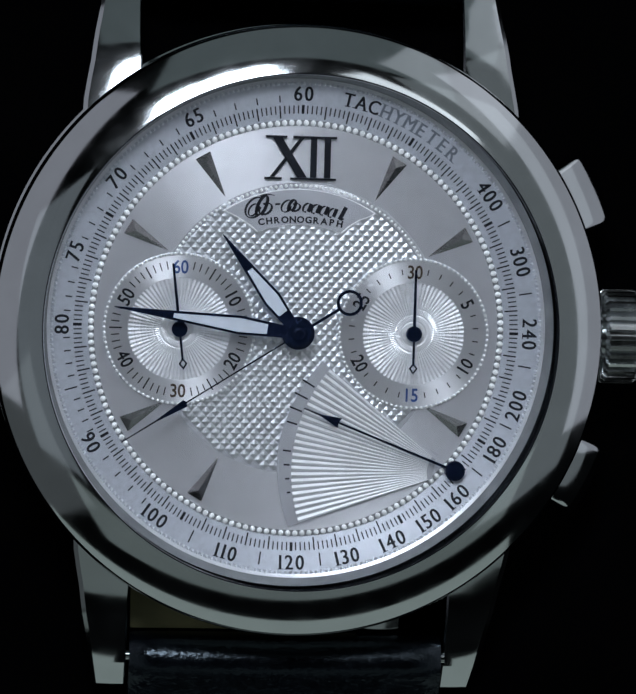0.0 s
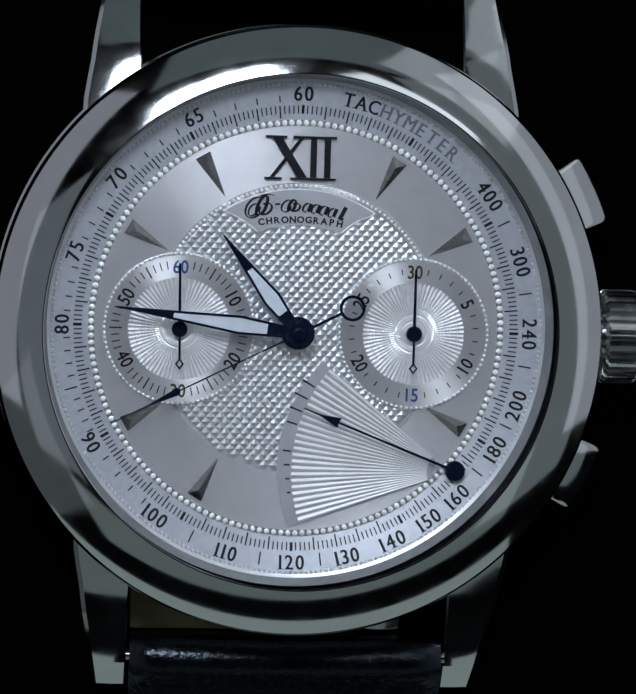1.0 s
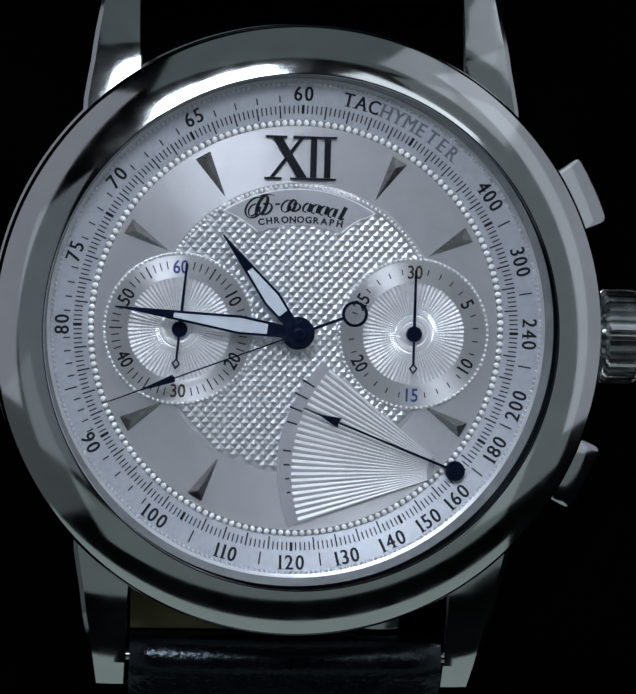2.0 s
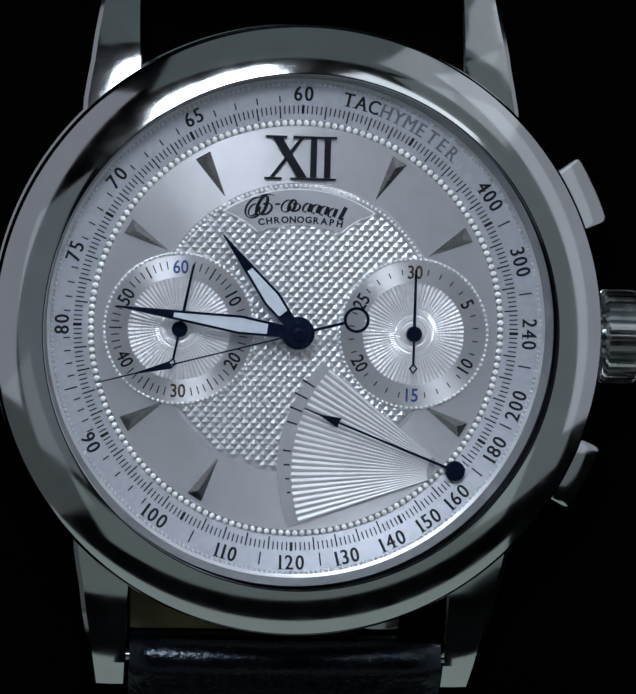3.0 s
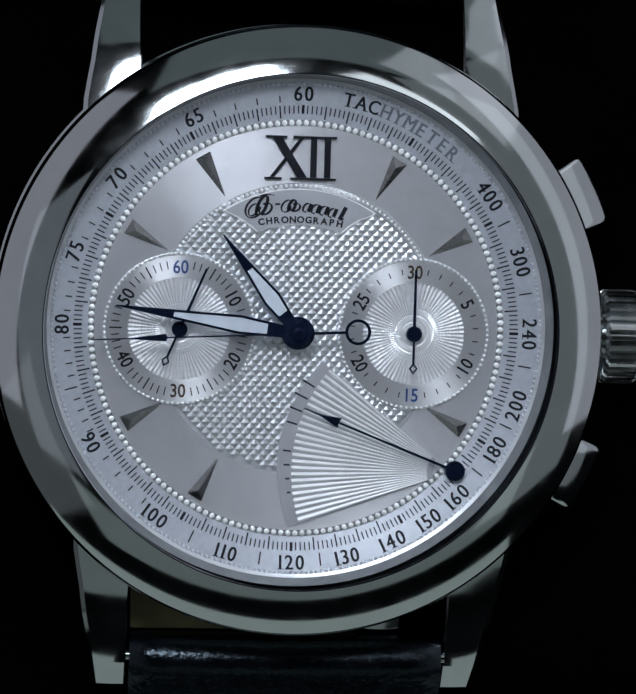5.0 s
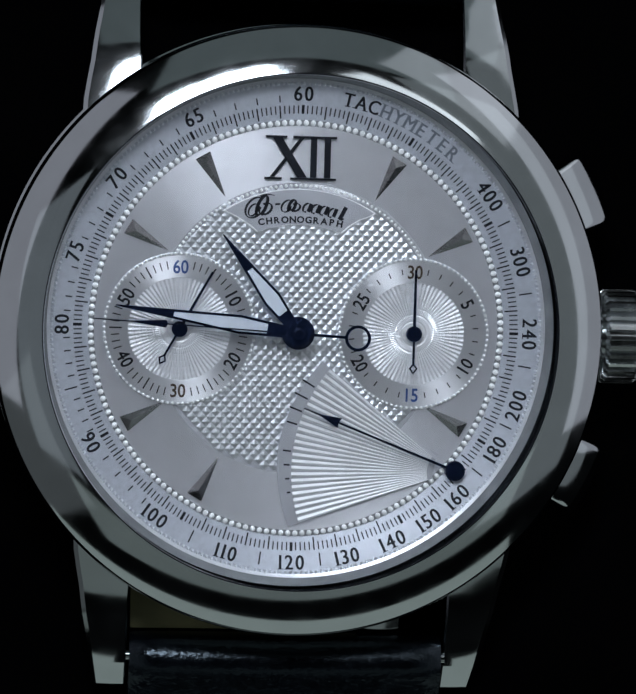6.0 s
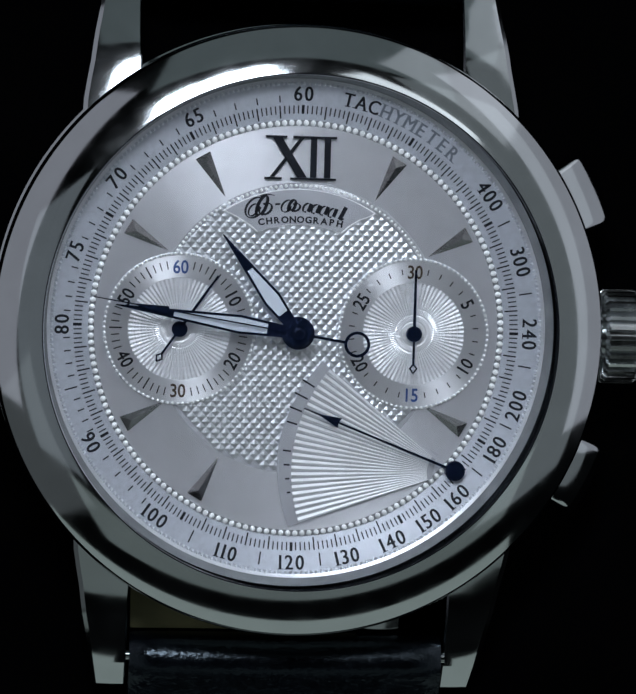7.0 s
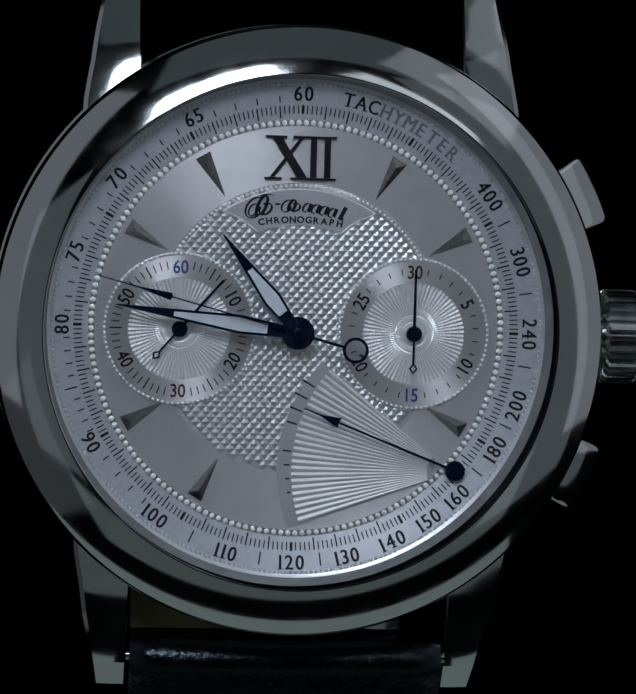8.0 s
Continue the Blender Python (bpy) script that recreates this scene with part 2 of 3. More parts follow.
def build_case():
    # outward slope grows from 15 to 36 degrees across the dome
    outer, z = [], 2.36
    for k in range(25):
        r = 18.2 + 3.1 * k / 24
        outer.append((r, z))
        z -= 3.1 / 24 * math.tan(radians(15 + 21 * (k / 24) ** 1.1))
    outer = outer + [(21.38, z - 0.12), (21.45, z - 0.35), (21.47, z - 0.8)]
    profile = [(18.02, 0.9), (18.02, 2.40)] + outer + [(21.3, -1.4), (20.5, -1.75), (19.5, -1.75), (19.0, -1.0), (18.6, 0.9)]
    bezel = grp("bezel", revolve(profile, 256, True), STEEL, watch, "polished steel domed bezel", sharp=40)
    part("gasket", annulus(17.95, 18.012, 1.6, 2.38, 192), INK, bezel, "thin black gasket")
    wall = [(19.2, -1.8), (20.5, -1.8), (20.7, -2.0), (20.75, -3.2), (21.6, -3.7), (21.7, -4.2), (20.9, -4.7), (20.5, -5.6),
            (18.6, -6.6), (17.4, -7.0), (17.2, -7.9), (16.9, -8.0)]
    grp("case_middle", capped([(19.2, -1.8)] + wall[1:], 192), STEEL, watch, "polished steel case middle")
    return bezel


build_case()


def build_lug(sx, sy):
    """One lug: tapered, bent down to its tip, with a narrow outer bevel."""
    stations = [  # along, inner x, crest x, outer x, crest z, bevel z, underside z, cross rise
        (14.0, 10.6, 15.2, 15.5, -2.00, -2.25, -6.0, 0.50),
        (15.9, 11.2, 15.1, 15.4, -2.41, -2.62, -6.0, 0.50),
        (17.2, 11.4, 14.9, 15.2, -2.74, -2.94, -6.1, 0.50),
        (18.6, 11.4, 14.65, 14.95, -3.065, -3.265, -6.3, 0.50),
        (19.8, 11.43, 14.5, 14.8, -3.42, -3.62, -6.5, 0.49),
        (20.8, 11.45, 14.36, 14.65, -3.79, -3.99, -6.7, 0.46),
        (21.8, 11.45, 14.18, 14.46, -4.17, -4.37, -6.9, 0.41),
        (23.0, 11.45, 13.98, 14.24, -4.63, -4.83, -7.1, 0.37),
        (24.4, 11.45, 13.77, 13.99, -5.17, -5.37, -7.35, 0.33),
        (26.15, 11.45, 13.5, 13.75, -6.23, -6.43, -7.65, 0.20),
        (26.3, 11.6, 13.3, 13.5, -7.0, -7.1, -7.7, 0.0),
    ]
    bm = bmesh.new()
    rows = []
    flare = 0.4 if sx > 0 > sy else 0.0
    for y, xi, xc, xo, zc, zb, zu, h in stations:
        wider = flare * (26.3 - y) / 12.3
        xc, xo = xc + wider * 0.8, xo + wider
        ring = [(xi, zu), (xi, zc + h - 0.14), (xi + 0.12, zc + h), ((xi + xc) / 2, zc + 0.68 * h + 0.04), (xc, zc), (xo, zb), (xo - 0.1, zu)]
        rows.append([bm.verts.new((sx * x, sy * y, z)) for x, z in ring])
    for a, b in zip(rows, rows[1:]):
        for j in range(7):
            k = (j + 1) % 7
            bm.faces.new((a[j], a[k], b[k], b[j]))
    bm.faces.new(rows[0])
    bm.faces.new(rows[-1])
    grp("lug", bm, STEEL, watch, "polished steel lug with a bevelled outer edge", sharp=11)


for sx in (-1, 1):
    for sy in (-1, 1):
        build_lug(sx, sy)


def build_crown():
    n, bm = 30, bmesh.new()
    r0, r1 = 2.8, 3.36
    prof = []
    for i in range(n):
        for f, r in ((0.0, r0), (0.18, r1), (0.52, r1), (0.7, r0)):
            prof.append((360 * (i + f) / n, r))
    rows = []
    for x, k in ((21.75, 0.93), (22.0, 1.0), (24.15, 1.0), (24.35, 0.94)):
        rows.append([bm.verts.new((x, k * r * math.cos(radians(a)), k * r * math.sin(radians(a)))) for a, r in prof])
    for a, b in zip(rows, rows[1:]):
        for j in range(len(prof)):
            k = (j + 1) % len(prof)
            bm.faces.new((a[j], a[k], b[k], b[j]))
    bm.faces.new(rows[0])
    bm.faces.new(rows[-1])
    crown = grp("crown", bm, STEEL_BRUSHED, watch, "fluted polished steel winding crown", z=-2.5, sharp=25)
    bm = capped([(2.95, 0.0), (2.75, 0.45), (2.2, 0.75), (1.2, 0.9)], 48)
    bm.transform(Matrix.Translation((24.35, 0, 0)) @ Matrix.Rotation(radians(90), 4, "Y"))
    part("crown_cap", bm, STEEL, crown, "domed polished cap", sharp=50)
    bm = capped([(1.6, 0.0), (1.6, 1.6)], 32)
    bm.transform(Matrix.Translation((20.4, 0, 0)) @ Matrix.Rotation(radians(90), 4, "Y"))
    part("crown_tube", bm, STEEL_BRUSHED, crown)


build_crown()


def build_pusher(azimuth):
    """A curved block that follows the case, on a short stem."""
    half = 6.5
    prof = [(21.5, -4.3), (23.6, -4.3), (23.9, -4.1), (24.06, -3.5), (24.04, -2.85), (23.84, -2.3), (23.45, -1.88), (22.85, -1.48), (22.2, -1.14), (21.5, -0.84)]
    bm = bmesh.new()
    rows = []
    for f, pull in ((-1, 0.34), (-0.965, 0.14), (-0.90, 0.04), (-0.8, 0), (-0.4, 0), (0, 0), (0.4, 0), (0.8, 0), (0.90, 0.04), (0.965, 0.14), (1, 0.34)):
        cy = -2.5
        rows.append([bm.verts.new((*clock(r if r < 22 else 22 + (r - 22) * (1 - pull * 0.55), azimuth + half * f), cy + (z - cy) * (1 - pull * 0.5)))
                     for r, z in prof])
    for a, b in zip(rows, rows[1:]):
        for j in range(len(prof)):
            k = (j + 1) % len(prof)
            bm.faces.new((a[j], a[k], b[k], b[j]))
    bm.faces.new(rows[0])
    bm.faces.new(rows[-1])
    pusher = grp("pusher", bm, STEEL, watch, "curved polished steel chronograph pusher", sharp=62)
    part("stem", revolve([(20.6, -3.8), (21.9, -3.8), (21.9, -1.7), (20.6, -1.7)], 8, True, (azimuth - 3.0, azimuth + 3.0)), STEEL_BRUSHED, pusher)


build_pusher(63.2)
build_pusher(116.0)


def build_strap(sy):
    """A strap half: rolled round the bar between the lugs, falling to the cloth, padded across."""
    line = [(22.0, -5.6), (22.15, -4.6), (22.7, -3.7), (23.6, -3.2), (24.6, -3.2), (26.0, -3.8), (28.0, -4.4), (31.0, -5.1), (36.0, -5.35), (46.0, -5.5), (60.0, -5.6), (75.0, -5.7)]
    line = smooth_curve([(y + (1.2 if sy > 0 else 0), z) for y, z in line], 4)
    bm = bmesh.new()
    rows = []
    nx = 40
    for i, (y, z) in enumerate(line):
        half = 11.25 - 1.2 * max(0, (y - 28) / 47)
        row = []
        for j in range(nx + 1):
            u = -1 + 2 * j / nx
            edge = 1 - max(0, abs(u) - 0.82) / 0.18
            puff = 0.35 * min(1, max(0, (y - 22) / 4)) * (1 - u * u) - 0.5 * (1 - edge) ** 2
            row.append(bm.verts.new((half * u, sy * y, z + puff)))
        for j in range(nx, -1, -1):
            u = -1 + 2 * j / nx
            low = -8.0 if i > 2 else -7.2
            row.append(bm.verts.new((half * u, sy * (y if i > 4 else y + 0.25 * (4 - i)), low)))
        rows.append(row)
    m = len(rows[0])
    for a, b in zip(rows, rows[1:]):
        for j in range(m):
            k = (j + 1) % m
            bm.faces.new((a[j], a[k], b[k], b[j]))
    bm.faces.new(rows[0])
    bm.faces.new(rows[-1])
    strap = grp("strap", bm, LEATHER, watch, "black glossy grained leather strap", sharp=60)
    bm = capped([(0.42, -11.5), (0.42, 11.5)], 20)
    bm.transform(Matrix.Translation((0, sy * (23.7 if sy < 0 else 24.6), -4.1)) @ Matrix.Rotation(radians(90), 4, "Y"))
    part("spring_bar", bm, STEEL, strap, "polished steel spring bar")
    if sy < 0:
        part("lining", bar(-11.2, 5.2, -21.9, -18.3, -6.4, -5.2), LINING, strap, "olive brown leather lining")
        # added steel piece, tilted to give the glint of the case edge
        bm = bmesh.new()
        rows = []
        for k in range(9):
            x = 5.3 + 2.9 * k / 8
            lift = 0.16 * math.sin(math.pi * k / 8)
            rows.append([bm.verts.new(p) for p in ((x, -19.4, -6.4), (x, -19.4, -4.3 + lift), (x, -21.75, -4.95 + lift), (x, -21.85, -6.4))])
        for a, b in zip(rows, rows[1:]):
            for j in range(4):
                bm.faces.new((a[j], a[(j + 1) % 4], b[(j + 1) % 4], b[j]))
        bm.faces.new(rows[0])
        bm.faces.new(rows[-1])
        part("case_edge_glint", bm, STEEL, strap, "small polished steel piece added as the glint of the case edge")


build_strap(-1)
build_strap(1)

# ---- the dial ----
LEFT, RIGHT, PIVOT = (-8.24, -0.16), (8.22, -0.16), (11.4, -9.75)
FAN = (11.15, -9.9)


def build_dial():
    dial = part("dial", disc(17.95, -0.6, -0.02, 128), SILVER_PLAQUE, watch, "silver guilloche chronograph dial", (0, 0, BASE))
    sub = lambda name, bm, mat, label="", z=0.0, **k: part(name, bm, mat, dial, label, (0, 0, z), **k)
    ring = sub("chapter_ring", revolve([(14.5, -0.02), (17.25, -0.02), (17.25, 0.5775), (14.5, 0.0)], 192, True), SILVER_RING, "silver white tachymeter ring")
    sub("hour_ring", annulus(10.2, 14.3, -0.02, 0.03, 256), SUNRAY, "sunray brushed silver hour ring")
    # sloped inner flange, with fine teeth added as the ticks' reflection in the crystal
    sub("flange", revolve([(17.44, 0.3), (17.46, 0.70), (17.62, 0.95), (17.92, 1.65), (17.92, 0.3)], 192, True), GROOVE, "satin grey sloped inner flange")
    sub("inner_lip", revolve([(17.22, 0.4), (17.23, 0.62), (17.40, 0.70), (17.47, 0.74), (17.47, 0.4)], 192, True), SILVER_RELIEF, "bright polished inner lip")
    bm = bmesh.new()
    for i in range(300):
        a = i * 1.2
        c = [(*clock(r, a + d), z) for r, d, z in ((17.02, -0.36, 0.53), (17.02, 0.36, 0.53), (17.26, 0.36, 0.60), (17.26, -0.36, 0.60), (17.14, 0, 0.70))]
        v = [bm.verts.new(p) for p in c]
        for q in ((0, 1, 4), (1, 2, 4), (2, 3, 4), (3, 0, 4)):
            bm.faces.new([v[k] for k in q])
    tagged(sub("mirrored_ticks", bm, SILVER_RELIEF, "fine silver teeth shaped as the mirrored minute ticks", sharp=10), kind="stuff")
    # beads
    bm = bmesh.new()
    last = None
    for k, z in ((1.0, -0.03), (1.0, 0.05), (0.8, 0.14), (0.42, 0.19)):
        ring = [bm.verts.new((0.19 * k * math.cos(radians(45 * q + 22.5)), 0.22 * k * math.sin(radians(45 * q + 22.5)), z)) for q in range(8)]
        if last:
            for q in range(8):
                bm.faces.new((last[q], last[(q + 1) % 8], ring[(q + 1) % 8], ring[q]))
        last = ring
    bm.faces.new(last)
    first = part("bead", bm, BEAD, dial, "", (*clock(14.4, 1.0), 0.03), -1.0, sharp=50)
    for i in range(1, 180):
        a = i * 2.0 + 1.0
        place("bead", first.data, dial, "", (*clock(14.4, a), 0.03), -a)
    sub("bead_groove", annulus(14.18, 14.6, -0.02, 0.035), GROOVE, "dark groove under the beads")
    # seconds scale
    marks("tick_mark", [k * 1.2 for k in range(300) if k % 5], 15.03, 15.6, 0.085, INK, dial, 0.0, sloped=True)
    marks("second_mark", [k * 6 for k in range(60) if k % 5], 14.72, 15.62, 0.1, INK, dial, 0.0, sloped=True)
    marks("five_second_mark", [k * 30 for k in range(12)], 15.03, 15.64, 0.2, INK, dial, 0.0, sloped=True)
    # tachymeter scale
    small = [61, 62, 63, 64, 66, 67, 68, 69, 71, 72, 73, 74, 76, 77, 78, 79, 81, 82, 83, 84, 86, 87, 88, 89, 92, 94, 96, 98]
    marks("unit_mark", [360 - (60 - 3600 / v) * 6 for v in small], 15.85, 16.33, 0.09, INK, dial, 0.0, sloped=True)
    marks("ten_mark", [3600 / v * 6 for v in (85, 105, 115, 125, 170, 190, 220, 270, 350)], 15.85, 16.75, 0.1, INK, dial, 0.0, sloped=True)
    for v in (60, 65, 70, 75, 80, 90, 100, 110, 120, 130, 140, 150, 160, 180, 200, 240, 300, 400):
        ring_writing(str(v), (3600 / v * 6) % 360, 16.42, 1.02, INK, dial, rise(16.42) + 0.012, squeeze=0.86, tilt=TILT, serif=True)
    # from the fourth letter on, the reflection's haze is painted into the ink
    for i, c in enumerate("TACHYMETER"):
        ring_writing(c, 11.2 + 3.22 * i, 16.38, 0.98, INK if i < 3 else INK_HAZED, dial, rise(16.38) + 0.012, name="letter", squeeze=0.86, tilt=TILT, serif=True)
    return dial


DIAL = build_dial()


def roman_twelve():
    """The applied black numeral at twelve: serifed strokes."""
    bm = bmesh.new()
    z0, z1, t, b = 0.03, 0.24, 13.32, 10.6
    px = lambda p: (p - 680.5) / 31.8

    def stroke(xt, xb, w, lift=0.0):
        slab([(px(xb) - w, b), (px(xb) + w, b), (px(xt) + w, t), (px(xt) - w, t)], z0, z1 + lift, bm)

    stroke(626, 682, 0.34)
    stroke(680, 615, 0.15, -0.012)
    stroke(707, 707, 0.22)
    stroke(738, 738, 0.22)
    for x0, x1, y in ((600, 647, t), (661, 758, t), (598, 637, b - 0.18), (656, 758, b - 0.18)):
        slab([(px(x0), y), (px(x1), y), (px(x1), y + 0.16), (px(x0), y + 0.16)], z0, z1 + 0.012, bm)
    part("roman_numeral", bm, INK, DIAL, "large applied black roman twelve")


def hour_markers():
    for a in (30, 60, 120, 210, 240, 300, 330):
        bm = bmesh.new()
        pts = [(-0.58, 13.8, 0.02), (0.58, 13.8, 0.02), (0, 10.45, 0.02), (0, 13.2, 0.45), (-0.58, 13.8, 0.12), (0.58, 13.8, 0.12)]
        v = [bm.verts.new(p) for p in pts]
        for q in ((4, 2, 3), (5, 3, 2), (4, 3, 5), (0, 2, 4), (1, 5, 2), (0, 4, 5, 1), (0, 1, 2)):
            bm.faces.new([v[k] for k in q])
        part("hour_marker", bm, WEDGE, DIAL, "faceted steel dagger hour marker", (0, 0, 0), -a, sharp=5)


roman_twelve()
hour_markers()


def guilloche():
    """Hobnail relief: a lattice of small four-sided pyramids inside the centre circle."""
    bm = bmesh.new()
    dx, dy, h = 0.69, 0.74, 0.10
    for j in range(-28, 29):
        for i in range(-16, 17):
            cx, cy = (i + 0.5 * (j % 2)) * dx, j * dy / 2
            if math.hypot(cx, cy) > 9.98:
                continue
            if math.hypot(cx - LEFT[0], cy - LEFT[1]) < 4.6 or math.hypot(cx - RIGHT[0], cy - RIGHT[1]) < 4.6:
                continue
            v = [bm.verts.new(p) for p in ((cx + dx / 2, cy, 0), (cx, cy + dy / 2, 0), (cx - dx / 2, cy, 0), (cx, cy - dy / 2, 0), (cx, cy, h))]
            for k in range(4):
                bm.faces.new((v[k], v[(k + 1) % 4], v[4]))
    part("hobnail_centre", bm, SILVER_RELIEF, DIAL, "silver hobnail guilloche centre", (0, 0, 0.0), sharp=5)
    def open_at(a):
        p = Vector(clock(10.03, a))
        f = p - Vector(FAN)
        az = math.degrees(math.atan2(f.x, f.y)) % 360
        return (abs((a + 180) % 360 - 180) < 62 and (p - Vector(LEFT)).length > 5.25 and (p - Vector(RIGHT)).length > 5.25
                and not (f.length < 12.4 and 250.5 < az < 309.5) and f.length > 1.2)

    spans, start = [], None
    for k in range(-180, 541):
        a = k * 0.5 + 90
        if open_at(a) and start is None and len(spans) < 3:
            start = a
        if start is not None and not open_at(a):
            spans.append((start, a - 0.5))
            start = None
    for a0, a1 in spans:
        part("rope_ring", revolve([(9.78, 0.0), (9.86, 0.2), (10.2, 0.2), (10.3, 0.0)], 64, True, (a0, a1)), SILVER, DIAL, "silver rope border")
    bm = bmesh.new()
    bmesh.ops.create_uvsphere(bm, u_segments=6, v_segments=4, radius=0.13)
    me = bpy.data.meshes.new("tmp")
    bm.to_mesh(me)
    bm.free()
    bm = bmesh.new()
    for i in range(180):
        if not open_at(i * 2):
            continue
        k = len(bm.verts)
        bm.from_mesh(me)
        bm.verts.ensure_lookup_table()
        bmesh.ops.transform(bm, matrix=Matrix.Translation((*clock(10.03, i * 2), 0.2)), verts=bm.verts[k:])
    tagged(part("rope_bead", bm, BEAD, DIAL, "tiny bright beads of the border", sharp=60), kind="stuff")
    bpy.data.meshes.remove(me)


guilloche()


def plaque():
    top = [clock(9.8, a) for a in np.linspace(-33.5, 33.0, 32)]
    low = [(5.0, 8.0), (4.3, 7.75), (3.5, 7.25), (2.95, 6.75)] + [clock(7.32, a) for a in np.linspace(22, -22, 20)] + [(-3.0, 6.7), (-3.6, 7.2), (-4.5, 7.75)]
    outline = [(float(x), float(y)) for x, y in top + low]
    c = Vector((0, 8.3))
    part("name_plaque", slab(outline, 0.0, 0.22), BEAD, DIAL, "silver plaque with dark lettering")
    inner = [tuple(c + (Vector(p) - c) * 0.965) for p in outline]
    part("plaque_face", slab(inner, 0.2, 0.235), SILVER_PLAQUE, DIAL, "satin grey plaque face")
    word = "CHRONOGRAPH"
    for i, ch in enumerate(word):
        x = -2.72 + 5.5 * i / 10
        write(ch, 0.44, INK, DIAL, x, 7.66 - 0.03 * x * x, 0.245, -math.degrees(0.06 * x), "letter", squeeze=1.05)
    # the maker's mark as plain slanted pen strokes and loops
    def pen(path, w):
        bm = bmesh.new()
        pts = [Vector(p) for p in path]
        rows = []
        for i, p in enumerate(pts):
            d = (pts[min(i + 1, len(pts) - 1)] - pts[max(i - 1, 0)]).normalized()
            # a broad nib held at a slant: thick down-strokes, thin up-strokes
            wide = w * (0.45 + 0.75 * abs(d.dot(Vector((0.45, 0.9)))))
            side = Vector((-d.y, d.x)) * wide / 2
            rows.append([bm.verts.new((*(p + side), z)) for z in (0.235, 0.255)] + [bm.verts.new((*(p - side), z)) for z in (0.255, 0.235)])
        for a, b in zip(rows, rows[1:]):
            for j in range(4):
                bm.faces.new((a[j], a[(j + 1) % 4], b[(j + 1) % 4], b[j]))
        bm.faces.new(rows[0])
        bm.faces.new(rows[-1])
        part("emblem_stroke", bm, INK, DIAL)

    def loop(x, y, rx, ry, start, end, lean=0.35):
        out = []
        for k in range(25):
            a = radians(start + (end - start) * k / 24)
            out.append((x + rx * math.cos(a) + lean * ry * math.sin(a), y + ry * math.sin(a)))
        return out

    pen(loop(-3.18, 8.42, 0.62, 0.72, 60, 330), 0.13)
    pen(loop(-3.3, 8.25, 0.3, 0.42, 0, 360), 0.11)
    pen(loop(-2.7, 8.55, 0.3, 0.72, 250, -60), 0.2)
    pen(loop(-2.45, 8.35, 0.42, 0.4, 130, -200), 0.15)
    pen(loop(-2.3, 9.2, 0.5, 0.16, 180, 30), 0.1)
    pen([(-1.78, 8.68), (-1.6, 8.7), (-1.42, 8.71)], 0.16)
    pen(loop(-0.95, 8.58, 0.36, 0.42, 60, 330), 0.11)
    pen(loop(-0.6, 8.6, 0.22, 0.42, 250, -60), 0.18)
    pen(loop(-0.38, 8.5, 0.34, 0.27, 130, -200), 0.14)
    for x, y in ((0.42, 8.5), (1.02, 8.42), (1.6, 8.32), (2.2, 8.18)):
        pen(loop(x, y, 0.22, 0.3, 70, 290), 0.13)
        pen([(x + 0.12, y - 0.28), (x + 0.24, y), (x + 0.36, y + 0.28)], 0.22)
    pen([(2.75, 7.72), (2.95, 8.1), (3.2, 8.6)], 0.24)
    pen([(2.75, 7.74), (2.9, 7.7), (3.05, 7.8)], 0.12)


plaque()


def build_subdial(centre, numbers, per, label):
    plate = part("subdial", annulus(3.58, 5.2, 0.0, 0.19, 128), SILVER, watch, label, (*centre, BASE))
    # engine-turned centre: radial ribs that cross shallow rings
    bm = bmesh.new()
    n, rings = 144, 7
    rows = []
    pitch = 3.24 / rings
    levels = [(0.4 + pitch * (k + f), h) for k in range(rings) for f, h in ((0.0, -0.018), (0.2, 0.004), (0.8, 0.004))] + [(3.65, -0.03)]
    for r, h in levels:
        row = []
        swell = 0.0125 * r * min(1.0, max(0.12, (r - 0.8) / 1.1))
        for i in range(n):
            z = 0.13 + h + (1 if i % 2 else -1) * swell
            row.append(bm.verts.new((*clock(r, 360 * i / n), z)))
        rows.append(row)
    for a, b in zip(rows, rows[1:]):
        for i in range(n):
            bm.faces.new((a[i], a[(i + 1) % n], b[(i + 1) % n], b[i]))
    bm.faces.new(rows[0])
    part("engine_turned_centre", bm, SILVER_TURNED, plate, "silver engine-turned centre", sharp=8)
    bm = revolve([(5.1, 0.1), (5.15, 0.2), (5.28, 0.2), (5.34, 0.05)], 128, True)
    part("rope_rim", bm, SILVER_RELIEF, plate, "silver rope rim", sharp=20)
    bm = bmesh.new()
    for i in range(92):
        m = Matrix.Translation((*clock(5.24, i * 360 / 92), 0.2)) @ Matrix.Diagonal((1, 1, 0.8, 1))
        bmesh.ops.create_icosphere(bm, subdivisions=1, radius=0.125, matrix=m)
    tagged(part("rope_bead", bm, BEAD, plate, "tiny bright beads of the rim", sharp=60), kind="stuff")
    steps = 360 / per
    labelled = [360 * i / len(numbers) for i in range(len(numbers))]
    near = lambda a: min(abs((a - q + 180) % 360 - 180) for q in labelled) < (9 if per == 60 else 7)
    marks("tick_mark", [i * steps for i in range(per) if not near(i * steps) and (i % 5 or per == 30)], 4.2, 4.78 if per == 60 else 4.6, 0.08, INK, plate, 0.19)
    if per == 60:
        marks("five_mark", [i * 30 for i in range(12) if not near(i * 30)], 4.0, 4.88, 0.1, INK, plate, 0.19)
    for q, word in zip(labelled, numbers):
        ring_writing(word, q, 4.33, 0.92, INK_BLUE if word in ("60", "15") else INK_BROWN if word == "30" else INK, plate, 0.195, squeeze=0.85)
    return plate


